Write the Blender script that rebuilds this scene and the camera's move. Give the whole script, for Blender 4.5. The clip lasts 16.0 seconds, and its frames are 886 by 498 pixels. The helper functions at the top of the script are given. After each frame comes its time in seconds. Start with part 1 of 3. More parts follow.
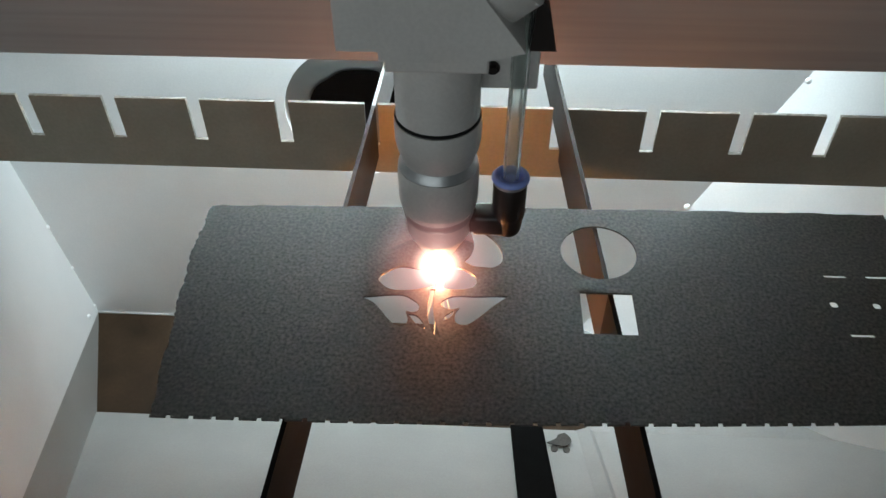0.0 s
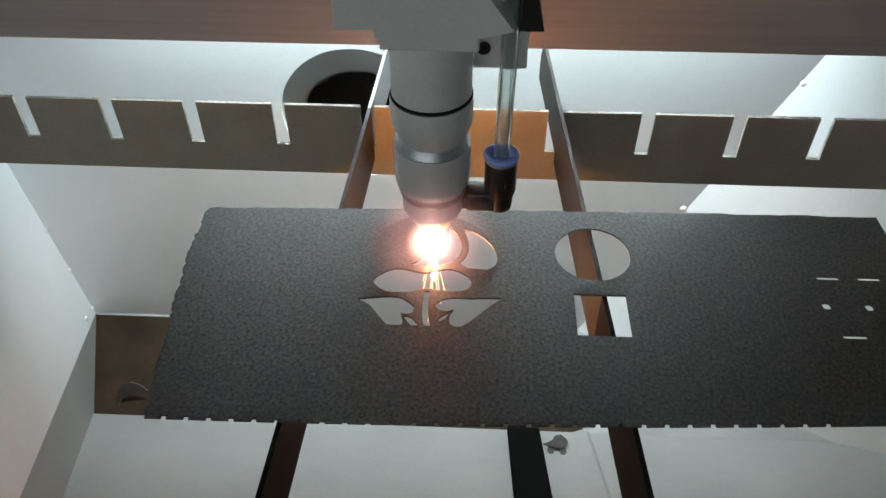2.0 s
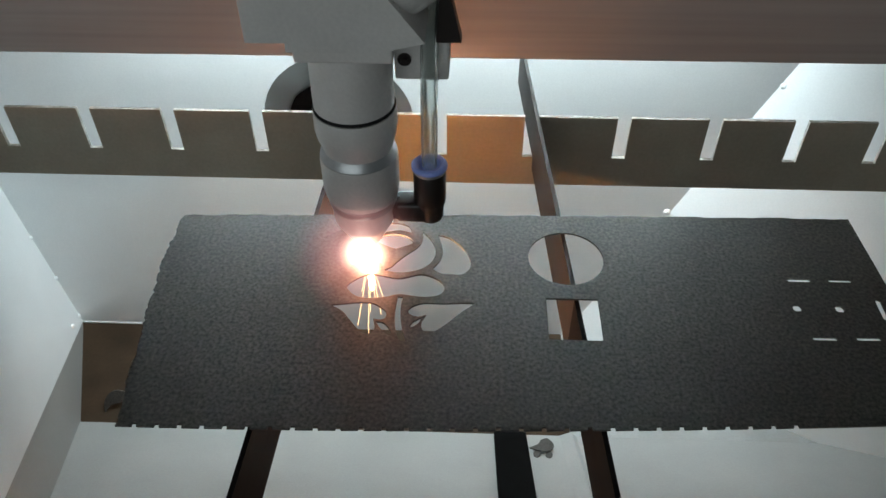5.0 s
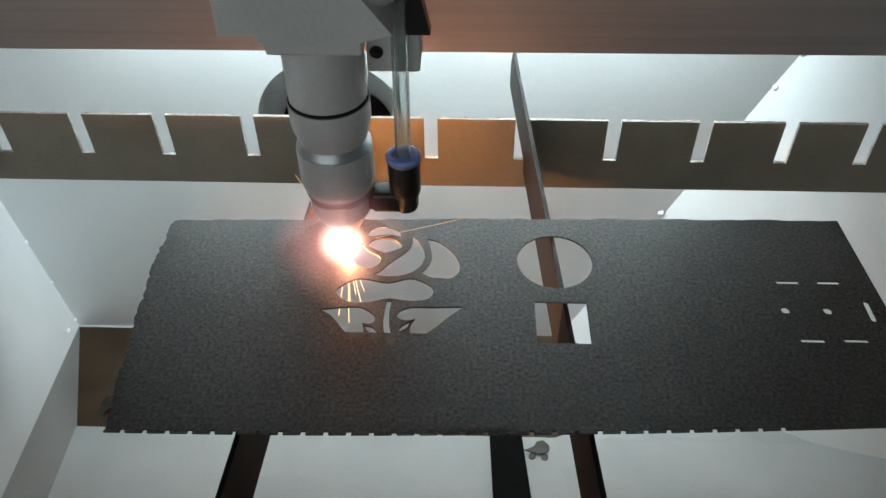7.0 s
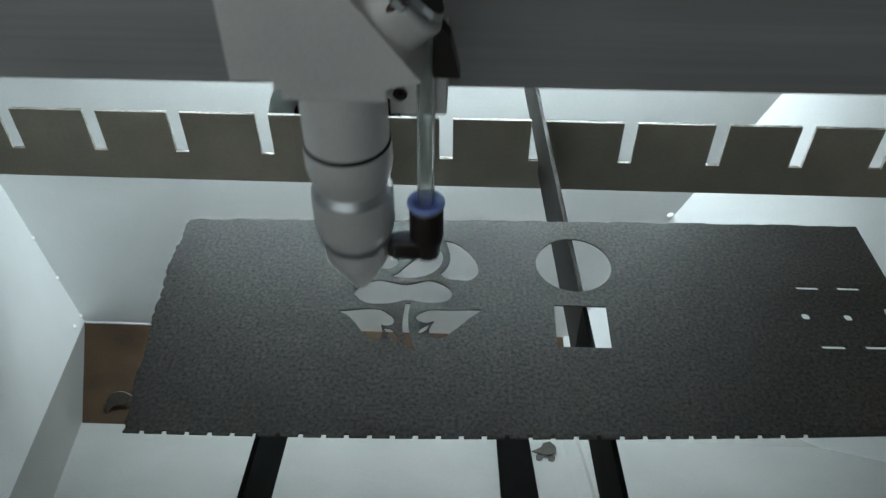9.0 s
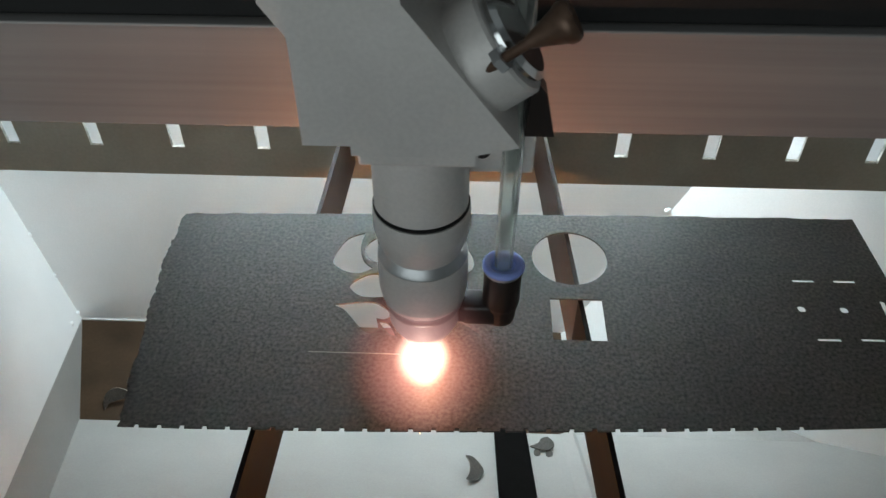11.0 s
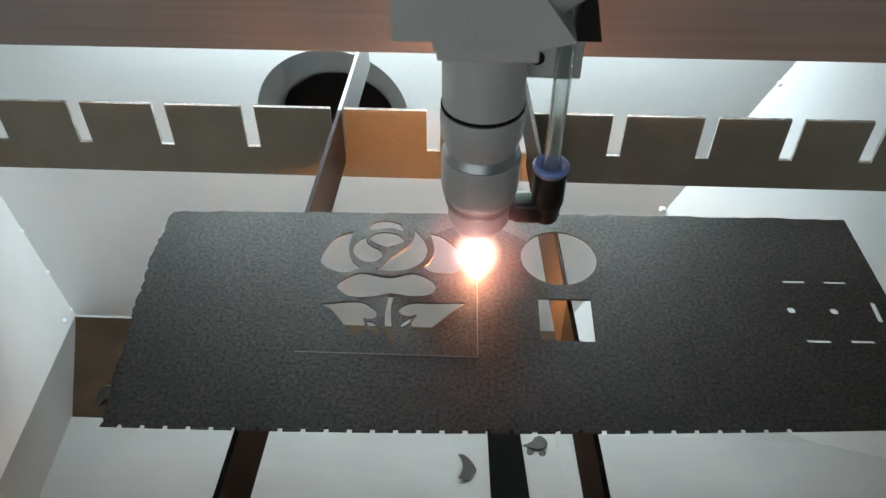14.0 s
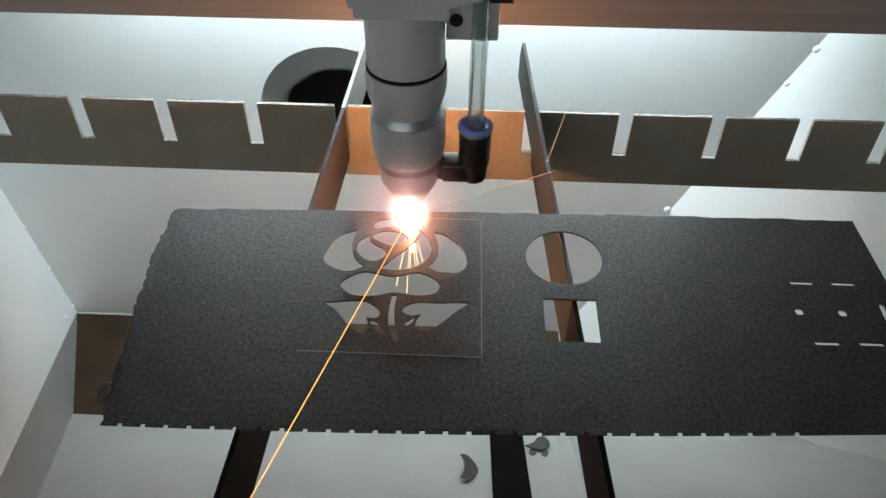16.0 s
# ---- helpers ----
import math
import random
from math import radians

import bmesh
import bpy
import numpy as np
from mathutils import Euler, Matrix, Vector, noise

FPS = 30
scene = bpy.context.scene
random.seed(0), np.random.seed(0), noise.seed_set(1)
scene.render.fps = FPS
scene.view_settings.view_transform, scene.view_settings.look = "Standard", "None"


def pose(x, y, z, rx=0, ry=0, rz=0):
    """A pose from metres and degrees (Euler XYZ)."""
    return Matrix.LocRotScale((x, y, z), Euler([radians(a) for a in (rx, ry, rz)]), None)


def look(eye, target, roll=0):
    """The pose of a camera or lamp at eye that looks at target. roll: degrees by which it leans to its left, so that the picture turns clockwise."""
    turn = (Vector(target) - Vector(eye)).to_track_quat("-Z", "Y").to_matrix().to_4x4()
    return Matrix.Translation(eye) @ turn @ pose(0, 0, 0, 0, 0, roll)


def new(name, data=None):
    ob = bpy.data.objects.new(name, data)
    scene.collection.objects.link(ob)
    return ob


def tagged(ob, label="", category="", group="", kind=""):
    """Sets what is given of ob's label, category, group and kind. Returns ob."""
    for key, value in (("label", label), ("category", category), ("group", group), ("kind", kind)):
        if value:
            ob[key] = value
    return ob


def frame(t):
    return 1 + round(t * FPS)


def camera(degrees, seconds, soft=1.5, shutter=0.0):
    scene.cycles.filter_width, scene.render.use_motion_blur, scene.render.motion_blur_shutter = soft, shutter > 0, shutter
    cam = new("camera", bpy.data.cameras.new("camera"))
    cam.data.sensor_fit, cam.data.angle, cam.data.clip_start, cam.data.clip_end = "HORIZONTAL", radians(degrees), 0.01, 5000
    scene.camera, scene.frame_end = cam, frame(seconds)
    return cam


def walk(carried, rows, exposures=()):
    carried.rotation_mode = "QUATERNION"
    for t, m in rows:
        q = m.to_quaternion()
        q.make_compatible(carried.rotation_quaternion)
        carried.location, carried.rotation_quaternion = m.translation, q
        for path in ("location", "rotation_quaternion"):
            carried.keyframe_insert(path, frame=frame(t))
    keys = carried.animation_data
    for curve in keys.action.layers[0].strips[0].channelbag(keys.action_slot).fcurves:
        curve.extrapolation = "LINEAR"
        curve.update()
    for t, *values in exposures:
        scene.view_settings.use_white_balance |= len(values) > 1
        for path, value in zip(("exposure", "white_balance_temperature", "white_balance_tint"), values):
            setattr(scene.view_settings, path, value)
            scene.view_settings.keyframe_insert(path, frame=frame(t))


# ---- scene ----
cam = camera(58.7, 16.0, soft=1.5, shutter=0.5)
PATH = [
    (0, (-0.04197, -0.20875, 0.22237), (-0.05290, 0.00691, 0.01411), -0.25),
    (0.5, (-0.04270, -0.20932, 0.22245), (-0.05377, 0.00620, 0.01404), -0.22),
    (1, (-0.04468, -0.20841, 0.22299), (-0.05516, 0.00727, 0.01473), 0.05),
    (1.5, (-0.04214, -0.20887, 0.22359), (-0.05209, 0.00709, 0.01559), 0.09),
    (2, (-0.04037, -0.20964, 0.22328), (-0.05084, 0.00657, 0.01558), -0.14),
    (2.5, (-0.03872, -0.20942, 0.22268), (-0.04937, 0.00665, 0.01483), -0.25),
    (3, (-0.03706, -0.20900, 0.22284), (-0.04704, 0.00739, 0.01529), -0.18),
    (3.5, (-0.03480, -0.20902, 0.22297), (-0.04493, 0.00766, 0.01573), -0.30),
    (4, (-0.03375, -0.20976, 0.22435), (-0.04356, 0.00750, 0.01770), -0.37),
    (6.5, (-0.02635, -0.20956, 0.22468), (-0.03604, 0.00784, 0.01817), -0.69),
    (7, (-0.02587, -0.20933, 0.22558), (-0.03570, 0.00837, 0.01940), -0.83),
    (7.5, (-0.02458, -0.21037, 0.22508), (-0.03405, 0.00709, 0.01863), -0.68),
    (8, (-0.02676, -0.20924, 0.22405), (-0.03566, 0.00794, 0.01728), -0.31),
    (8.5, (-0.03114, -0.20932, 0.22453), (-0.04043, 0.00737, 0.01727), -0.23),
    (9, (-0.03446, -0.20750, 0.22584), (-0.04337, 0.00967, 0.01906), -0.09),
    (11.5, (-0.03172, -0.20818, 0.22369), (-0.04009, 0.00814, 0.01600), -0.19),
    (12, (-0.03035, -0.20786, 0.22313), (-0.03849, 0.00824, 0.01519), -0.19),
    (12.5, (-0.03043, -0.20711, 0.22288), (-0.03951, 0.00864, 0.01463), -0.33),
    (13, (-0.03020, -0.20766, 0.22341), (-0.03875, 0.00808, 0.01512), 0.02),
    (13.5, (-0.03056, -0.20714, 0.22384), (-0.03920, 0.00887, 0.01585), 0.07),
    (14, (-0.02855, -0.20578, 0.22348), (-0.03696, 0.00998, 0.01521), 0.05),
    (14.5, (-0.02806, -0.20504, 0.22206), (-0.03660, 0.01059, 0.01365), 0.01),
    (15, (-0.02766, -0.20390, 0.22137), (-0.03690, 0.01165, 0.01291), -0.10),
    (15.5, (-0.02833, -0.20332, 0.22112), (-0.03771, 0.01218, 0.01263), 0.05),
    (16, (-0.02948, -0.20366, 0.22152), (-0.03867, 0.01173, 0.01289), 0.26),
]
# the picture brightens while the dark gantry stands before the light wall
walk(cam, [(t, look(eye, target, roll)) for t, eye, target, roll in PATH],
     exposures=[(0.0, 0.03), (8.0, 0.05), (8.8, 0.08), (9.0, 0.13), (11.5, 0.36), (13.0, 0.32), (14.5, 0.08), (16.0, -0.04)])

# ---- light ----
world = bpy.data.worlds.new("world")
scene.world = world
world.use_nodes = True
world.node_tree.nodes["Background"].inputs[0].default_value = (0.80, 0.92, 1.0, 1)
world.node_tree.nodes["Background"].inputs[1].default_value = 0.05


def area_lamp(name, at, target, sx, sy, watts, colour, spread=180):
    data = bpy.data.lights.new(name, "AREA")
    data.shape, data.size, data.size_y, data.energy, data.color = "RECTANGLE", sx, sy, watts, colour
    data.spread = radians(spread)
    ob = new(name, data)
    ob.matrix_world = look(at, target)
    return ob


# the work light strip over the rear wall, below the gantry beam's height
area_lamp("strip_light", (-0.068, 0.236, 0.092), (-0.068, 0.290, 0.0), 0.405, 0.014, 2.4, (0.79, 0.95, 1.0), 134)
# unseen overhead lamp, added for even ambient light
area_lamp("overhead_fill", (0.0, -0.2, 1.84), (0.0, -0.2, 0.0), 2.6, 2.6, 1.35, (0.86, 0.98, 1.0))
# unseen fill lamp behind the viewer, added to brighten head and beam fronts
area_lamp("front_fill", (-0.75, -1.66, 0.40), (-0.75, 0.0, 0.05), 1.9, 1.2, 6.0, (0.87, 0.98, 1.0))

# ---- materials ----


def material(name, colour, rough=0.6, metal=0.0, grain=400.0, vary=0.12, stain=18.0, stain_by=0.10, bump=0.05, spec=0.5,
             rough_vary=0.1, stretch=(1, 1, 1), gloss_vary=0.0):
    """A surface with a fine grain and larger stains, both in its colour, and relief from the grain."""
    m = bpy.data.materials.new(name)
    m.use_nodes = True
    nt = m.node_tree
    n, li = nt.nodes, nt.links
    bsdf = n["Principled BSDF"]
    co = n.new("ShaderNodeTexCoord")
    mp = n.new("ShaderNodeMapping")
    mp.inputs["Scale"].default_value = stretch
    li.new(co.outputs["Object"], mp.inputs["Vector"])
    fine = n.new("ShaderNodeTexNoise")
    fine.inputs["Scale"].default_value, fine.inputs["Detail"].default_value = grain, 5
    large = n.new("ShaderNodeTexNoise")
    large.inputs["Scale"].default_value, large.inputs["Detail"].default_value = stain, 4
    li.new(mp.outputs[0], fine.inputs["Vector"])
    li.new(mp.outputs[0], large.inputs["Vector"])

    def spread(source, by):
        r = n.new("ShaderNodeMapRange")
        r.inputs["From Min"].default_value, r.inputs["From Max"].default_value = 0.3, 0.7
        r.inputs["To Min"].default_value, r.inputs["To Max"].default_value = 1 - by, 1 + by
        li.new(source, r.inputs["Value"])
        return r.outputs[0]

    mul = n.new("ShaderNodeMath")
    mul.operation = "MULTIPLY"
    li.new(spread(fine.outputs[0], vary), mul.inputs[0])
    li.new(spread(large.outputs[0], stain_by), mul.inputs[1])
    sc = n.new("ShaderNodeVectorMath")
    sc.operation = "SCALE"
    sc.inputs[0].default_value = colour
    li.new(mul.outputs[0], sc.inputs["Scale"])
    li.new(sc.outputs[0], bsdf.inputs["Base Color"])
    rr = n.new("ShaderNodeMath")
    rr.operation = "MULTIPLY"
    rr.inputs[1].default_value = rough
    li.new(spread(large.outputs[0], rough_vary), rr.inputs[0])
    li.new(rr.outputs[0], bsdf.inputs["Roughness"])
    bsdf.inputs["Metallic"].default_value = metal
    bsdf.inputs["Specular IOR Level"].default_value = spec
    if gloss_vary:
        gv = n.new("ShaderNodeMath")
        gv.operation, gv.inputs[1].default_value = "MULTIPLY", spec
        li.new(spread(fine.outputs[0], gloss_vary), gv.inputs[0])
        li.new(gv.outputs[0], bsdf.inputs["Specular IOR Level"])
    if bump:
        b = n.new("ShaderNodeBump")
        b.inputs["Strength"].default_value, b.inputs["Distance"].default_value = bump, 0.0006
        li.new(fine.outputs[0], b.inputs["Height"])
        li.new(b.outputs[0], bsdf.inputs["Normal"])
    return m


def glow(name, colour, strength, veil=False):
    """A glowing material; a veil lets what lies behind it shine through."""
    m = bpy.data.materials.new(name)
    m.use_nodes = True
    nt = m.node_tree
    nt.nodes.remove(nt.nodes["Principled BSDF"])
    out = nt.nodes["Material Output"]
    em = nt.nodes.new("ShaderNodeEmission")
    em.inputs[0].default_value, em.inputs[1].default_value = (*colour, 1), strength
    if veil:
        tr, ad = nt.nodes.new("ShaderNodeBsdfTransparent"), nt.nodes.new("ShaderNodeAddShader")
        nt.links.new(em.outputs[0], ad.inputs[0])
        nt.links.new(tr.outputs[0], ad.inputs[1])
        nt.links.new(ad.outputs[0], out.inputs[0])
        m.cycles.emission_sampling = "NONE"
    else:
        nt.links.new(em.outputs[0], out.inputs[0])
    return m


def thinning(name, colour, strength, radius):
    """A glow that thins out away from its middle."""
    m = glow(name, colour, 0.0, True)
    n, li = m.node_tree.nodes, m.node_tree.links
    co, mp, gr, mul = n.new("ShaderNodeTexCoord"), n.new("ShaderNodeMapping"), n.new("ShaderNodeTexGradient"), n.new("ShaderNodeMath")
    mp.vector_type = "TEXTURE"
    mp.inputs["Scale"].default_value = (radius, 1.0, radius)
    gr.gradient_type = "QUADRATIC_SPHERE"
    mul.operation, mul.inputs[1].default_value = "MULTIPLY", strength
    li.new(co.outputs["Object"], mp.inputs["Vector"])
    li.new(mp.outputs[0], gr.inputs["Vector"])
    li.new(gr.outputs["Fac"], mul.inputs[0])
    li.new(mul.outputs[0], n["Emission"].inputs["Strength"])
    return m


# bloom of the dazzling spot, painted as emission that thins outwards
FLARE_BLOOM = thinning("flare_bloom_veil", (1.0, 0.72, 0.60), 3.4, 0.0108)
PINK_BLOOM = thinning("pink_bloom_veil", (1.0, 0.40, 0.37), 0.62, 0.0275)

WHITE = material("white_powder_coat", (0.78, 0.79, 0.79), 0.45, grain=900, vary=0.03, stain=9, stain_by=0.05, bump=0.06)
# darker copy of the white coat: shade low in the hopper put into colour
WHITE_SHADED = material("shaded_white_coat", (0.33, 0.328, 0.315), 0.5, grain=700, vary=0.05, stain=14, stain_by=0.09, bump=0.06)
# tray brown, with the cut's orange light put into the colour
TAN = material("warm_tray_paint", (0.036, 0.0215, 0.012), 0.65, grain=300, vary=0.10, stain=25, stain_by=0.35, bump=0.08, spec=0.15)
STEEL_SHEET = material("mill_scale_steel", (0.0295, 0.0232, 0.0178), 0.44, 0.10, grain=760, vary=0.80, stain=120, stain_by=0.28, bump=0.08,
                       spec=0.85, rough_vary=0.12, gloss_vary=0.32)
SHEET_EDGE = material("dark_cut_edge", (0.045, 0.038, 0.032), 0.6, 0.2, grain=900, vary=0.3, bump=0.1)
CUT_EDGE = material("bright_cut_steel", (0.27, 0.25, 0.22), 0.6, 0.3, grain=900, vary=0.2, bump=0.1)
OFFCUT = material("offcut_steel", (0.062, 0.058, 0.052), 0.5, 0.2, grain=650, vary=0.3, bump=0.1)
GALV = material("galvanised_steel", (0.295, 0.262, 0.210), 0.5, 0.15, grain=500, vary=0.06, stain=40, stain_by=0.08, bump=0.03)
# rail's cut edges, with the light they catch painted in as brighter colour
LIT_EDGE = material("lit_rail_edge", (0.62, 0.60, 0.55), 0.45, 0.3, grain=500, vary=0.25, stain=120, stain_by=0.25, bump=0.1)
# blade end with the light it catches put into its colour
LIT_STEEL = material("lit_blade_steel", (0.24, 0.24, 0.235), 0.38, 0.75, grain=400, vary=0.06, stain=40, stain_by=0.12, bump=0.03)
DUCT_HOSE = material("black_duct_hose", (0.006, 0.0045, 0.004), 0.8, grain=500, vary=0.2, stain=40, stain_by=0.3, bump=0.1, spec=0.1)
# the same blade steel, with shade put into the colour in two steps
DIM_STEEL = material("dim_blade_steel", (0.026, 0.021, 0.018), 0.6, 0.0, grain=260, vary=0.10, stain=30, stain_by=0.22, bump=0.05, spec=0.2)
BLADE = material("shaded_blade_steel", (0.0045, 0.004, 0.0036), 0.7, 0.0, grain=260, vary=0.10, stain=30, stain_by=0.22, bump=0.05,
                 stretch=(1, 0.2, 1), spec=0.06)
BLOCKER_DARK = material("blocker_dark", (0.020, 0.019, 0.019), 0.6, 0.0, grain=300, vary=0.15, stain=30, stain_by=0.2, bump=0.1)
# darkness of a slot in the chute, put in as near-black colour
SLOT_BLACK = material("slot_black", (0.003, 0.0029, 0.0028), 0.9, 0.0, grain=400, vary=0.2, stain=40, stain_by=0.3, bump=0.1, spec=0.05)
ANODISED = material("grey_anodised_aluminium", (0.76, 0.735, 0.71), 0.45, 0.2, grain=800, vary=0.04, stain=25, stain_by=0.07, bump=0.03)
BEAM = material("brushed_beam_aluminium", (0.35, 0.34, 0.33), 0.45, 0.3, grain=240, vary=0.10, stain=40, stain_by=0.08, bump=0.10,
                stretch=(0.02, 1, 1))
POLISHED = material("turned_aluminium", (0.60, 0.61, 0.62), 0.38, 0.8, grain=600, vary=0.04, stain=40, stain_by=0.05, bump=0.02)
CHROME = material("bright_chrome", (0.78, 0.79, 0.80), 0.14, 1.0, grain=600, vary=0.03, bump=0.01)
BLACK_PLASTIC = material("black_plastic", (0.022, 0.016, 0.014), 0.35, grain=900, vary=0.05, bump=0.02)
BLACK_RUBBER = material("black_rubber", (0.012, 0.012, 0.012), 0.7, grain=700, vary=0.15, bump=0.1)
BLUE_PLASTIC = material("blue_plastic", (0.30, 0.40, 0.90), 0.35, grain=900, vary=0.04, bump=0.02)
BRASS = material("brown_steel_screw", (0.16, 0.10, 0.07), 0.4, 0.6, grain=700, vary=0.1, bump=0.05)
ROOM = material("workshop_plaster", (0.60, 0.61, 0.61), 0.8, grain=60, vary=0.05, stain=2, stain_by=0.05, bump=0.05)
FLOOR = material("workshop_concrete", (0.25, 0.25, 0.24), 0.8, grain=60, vary=0.1, stain=3, stain_by=0.1, bump=0.1)

HOSE = bpy.data.materials.new("clear_hose")
HOSE.use_nodes = True
hb = HOSE.node_tree.nodes["Principled BSDF"]
hb.inputs["Base Color"].default_value = (0.86, 0.90, 0.88, 1)
hb.inputs["Roughness"].default_value = 0.12
hb.inputs["Transmission Weight"].default_value = 0.92
hb.inputs["IOR"].default_value = 1.35

# ---- shapes ----


def link(name, bm, mat, parent=None, label=""):
    bmesh.ops.recalc_face_normals(bm, faces=bm.faces)
    me = bpy.data.meshes.new(name)
    bm.to_mesh(me)
    bm.free()
    for m in (mat if isinstance(mat, (list, tuple)) else (mat,)):
        me.materials.append(m)
    ob = new(name, me)
    ob.parent = parent
    if label:
        tagged(ob, label)
    return ob


def part(name, bm, mat, parent, label=""):
    return link(name, bm, mat, parent, label)


def empty(name, at=(0, 0, 0)):
    ob = new(name)
    ob.empty_display_size = 0.01
    ob.location = at
    return ob


def smooth(ob, angle=40):
    me = ob.data
    for p in me.polygons:
        p.use_smooth = True
    me.set_sharp_from_angle(angle=radians(angle))
    return ob


def box(x0, x1, y0, y1, z0, z1, bevel=0.0, segments=2):
    bm = bmesh.new()
    bmesh.ops.create_cube(bm, size=1)
    for v in bm.verts:
        v.co = Vector(((x0 + x1) / 2 + v.co.x * (x1 - x0), (y0 + y1) / 2 + v.co.y * (y1 - y0), (z0 + z1) / 2 + v.co.z * (z1 - z0)))
    if bevel:
        bmesh.ops.bevel(bm, geom=bm.edges[:], offset=bevel, segments=segments, affect="EDGES", profile=0.5)
    return bm


def moved(bm, m):
    bmesh.ops.transform(bm, matrix=m, verts=bm.verts)
    return bm


def joined(*bms):
    out = bmesh.new()
    for b in bms:
        me = bpy.data.meshes.new("tmp")
        b.to_mesh(me)
        b.free()
        out.from_mesh(me)
        bpy.data.meshes.remove(me)
    return out


def lathe(profile, n=48, closed=False):
    """Turns (radius, height) pairs round z."""
    bm = bmesh.new()
    rings = []
    for r, z in profile:
        rings.append([bm.verts.new((r * math.cos(2 * math.pi * k / n), r * math.sin(2 * math.pi * k / n), z)) for k in range(n)])
    pairs = list(zip(rings, rings[1:]))
    if closed:
        pairs.append((rings[-1], rings[0]))
    for a, b in pairs:
        for k in range(n):
            bm.faces.new((a[k], a[(k + 1) % n], b[(k + 1) % n], b[k]))
    if not closed:
        for ring in (rings[0], rings[-1]):
            if (ring[0].co.xy).length > 1e-6:
                bm.faces.new(ring)
    bmesh.ops.remove_doubles(bm, verts=bm.verts, dist=1e-7)
    return bm


def prism(outer, holes, z0, z1, edge_slot=0):
    """A flat plate between z0 and z1 with an outline and holes, all lists of (x, y)."""
    from mathutils.geometry import tessellate_polygon
    loops = [[Vector((x, y, 0)) for x, y in loop] for loop in (outer, *holes)]
    flat = [p for loop in loops for p in loop]
    tris = tessellate_polygon(loops)
    bm = bmesh.new()
    lo, hi = [bm.verts.new((p.x, p.y, z0)) for p in flat], [bm.verts.new((p.x, p.y, z1)) for p in flat]
    for a, b, c in tris:
        if len({a, b, c}) == 3:
            for vs in ((lo[a], lo[b], lo[c]), (hi[a], hi[b], hi[c])):
                try:
                    bm.faces.new(vs)
                except ValueError:
                    pass
    at = 0
    for loop in loops:
        n = len(loop)
        for k in range(n):
            i, j = at + k, at + (k + 1) % n
            f = bm.faces.new((lo[i], lo[j], hi[j], hi[i]))
            f.material_index = edge_slot
        at += n
    return bm


def upright(bm, y):
    """Stands a plate drawn in x and y up into x and z, its back at y."""
    for v in bm.verts:
        v.co = Vector((v.co.x, y - v.co.z, v.co.y))
    return bm


def slab(points, thick):
    """A flat panel through coplanar corners, thickened behind its face."""
    ps = [Vector(p) for p in points]
    n = sum(((a.cross(b)) for a, b in zip(ps, ps[1:] + ps[:1])), Vector()).normalized()
    if n.dot(Vector((-0.05, 0.08, -0.10)) - ps[0]) < 0:
        n = -n
    bm = bmesh.new()
    a, b = [bm.verts.new(p) for p in ps], [bm.verts.new(p - n * thick) for p in ps]
    bm.faces.new(a)
    bm.faces.new(b[::-1])
    for k in range(len(ps)):
        j = (k + 1) % len(ps)
        bm.faces.new((a[k], b[k], b[j], a[j]))
    return bm


def pipe(points, radius, n=16):
    """A round bar along a line of points."""
    bm = bmesh.new()
    ps = [Vector(p) for p in points]
    rings = []
    for k, p in enumerate(ps):
        d = (ps[min(k + 1, len(ps) - 1)] - ps[max(k - 1, 0)]).normalized()
        turn = d.to_track_quat("Z", "Y")
        rings.append([bm.verts.new(p + turn @ Vector((radius * math.cos(2 * math.pi * i / n), radius * math.sin(2 * math.pi * i / n), 0)))
                      for i in range(n)])
    for a, b in zip(rings, rings[1:]):
        for i in range(n):
            bm.faces.new((a[i], a[(i + 1) % n], b[(i + 1) % n], b[i]))
    bm.faces.new(rings[0])
    bm.faces.new(rings[-1])
    return bm


def spline(points, steps=5, corners=()):
    """A closed smooth outline through millimetre points, sharp at the numbered corners; gives metres."""
    ps = [Vector(p) for p in points]
    n, out = len(ps), []
    for k in range(n):
        p0, p1, p2, p3 = ps[k - 1], ps[k], ps[(k + 1) % n], ps[(k + 2) % n]
        m1 = (p2 - p1) * 0.5 if k in corners else (p2 - p0) * 0.5
        m2 = (p2 - p1) * 0.5 if (k + 1) % n in corners else (p3 - p1) * 0.5
        for s in range(steps):
            t = s / steps
            q = (2 * t**3 - 3 * t**2 + 1) * p1 + (t**3 - 2 * t**2 + t) * m1 + (-2 * t**3 + 3 * t**2) * p2 + (t**3 - t**2) * m2
            out.append((q.x / 1000, q.y / 1000))
    return out


# ---- the hopper under the bed ----
BACK = 0.253
HOLE = (-0.1235, -0.094, 0.053)
A, B, C = (-0.380, BACK, -0.316), (-0.338, 0.146, -0.316), (-0.2768, -0.0098, -0.1638)
SLOPE = 0.65


def slope_z(y):
    return -0.316 + (0.146 - y) * SLOPE


def right_x(z, y=BACK):
    return 0.057 + (z + 0.316) * 0.4565 + (BACK - y) * 1.8


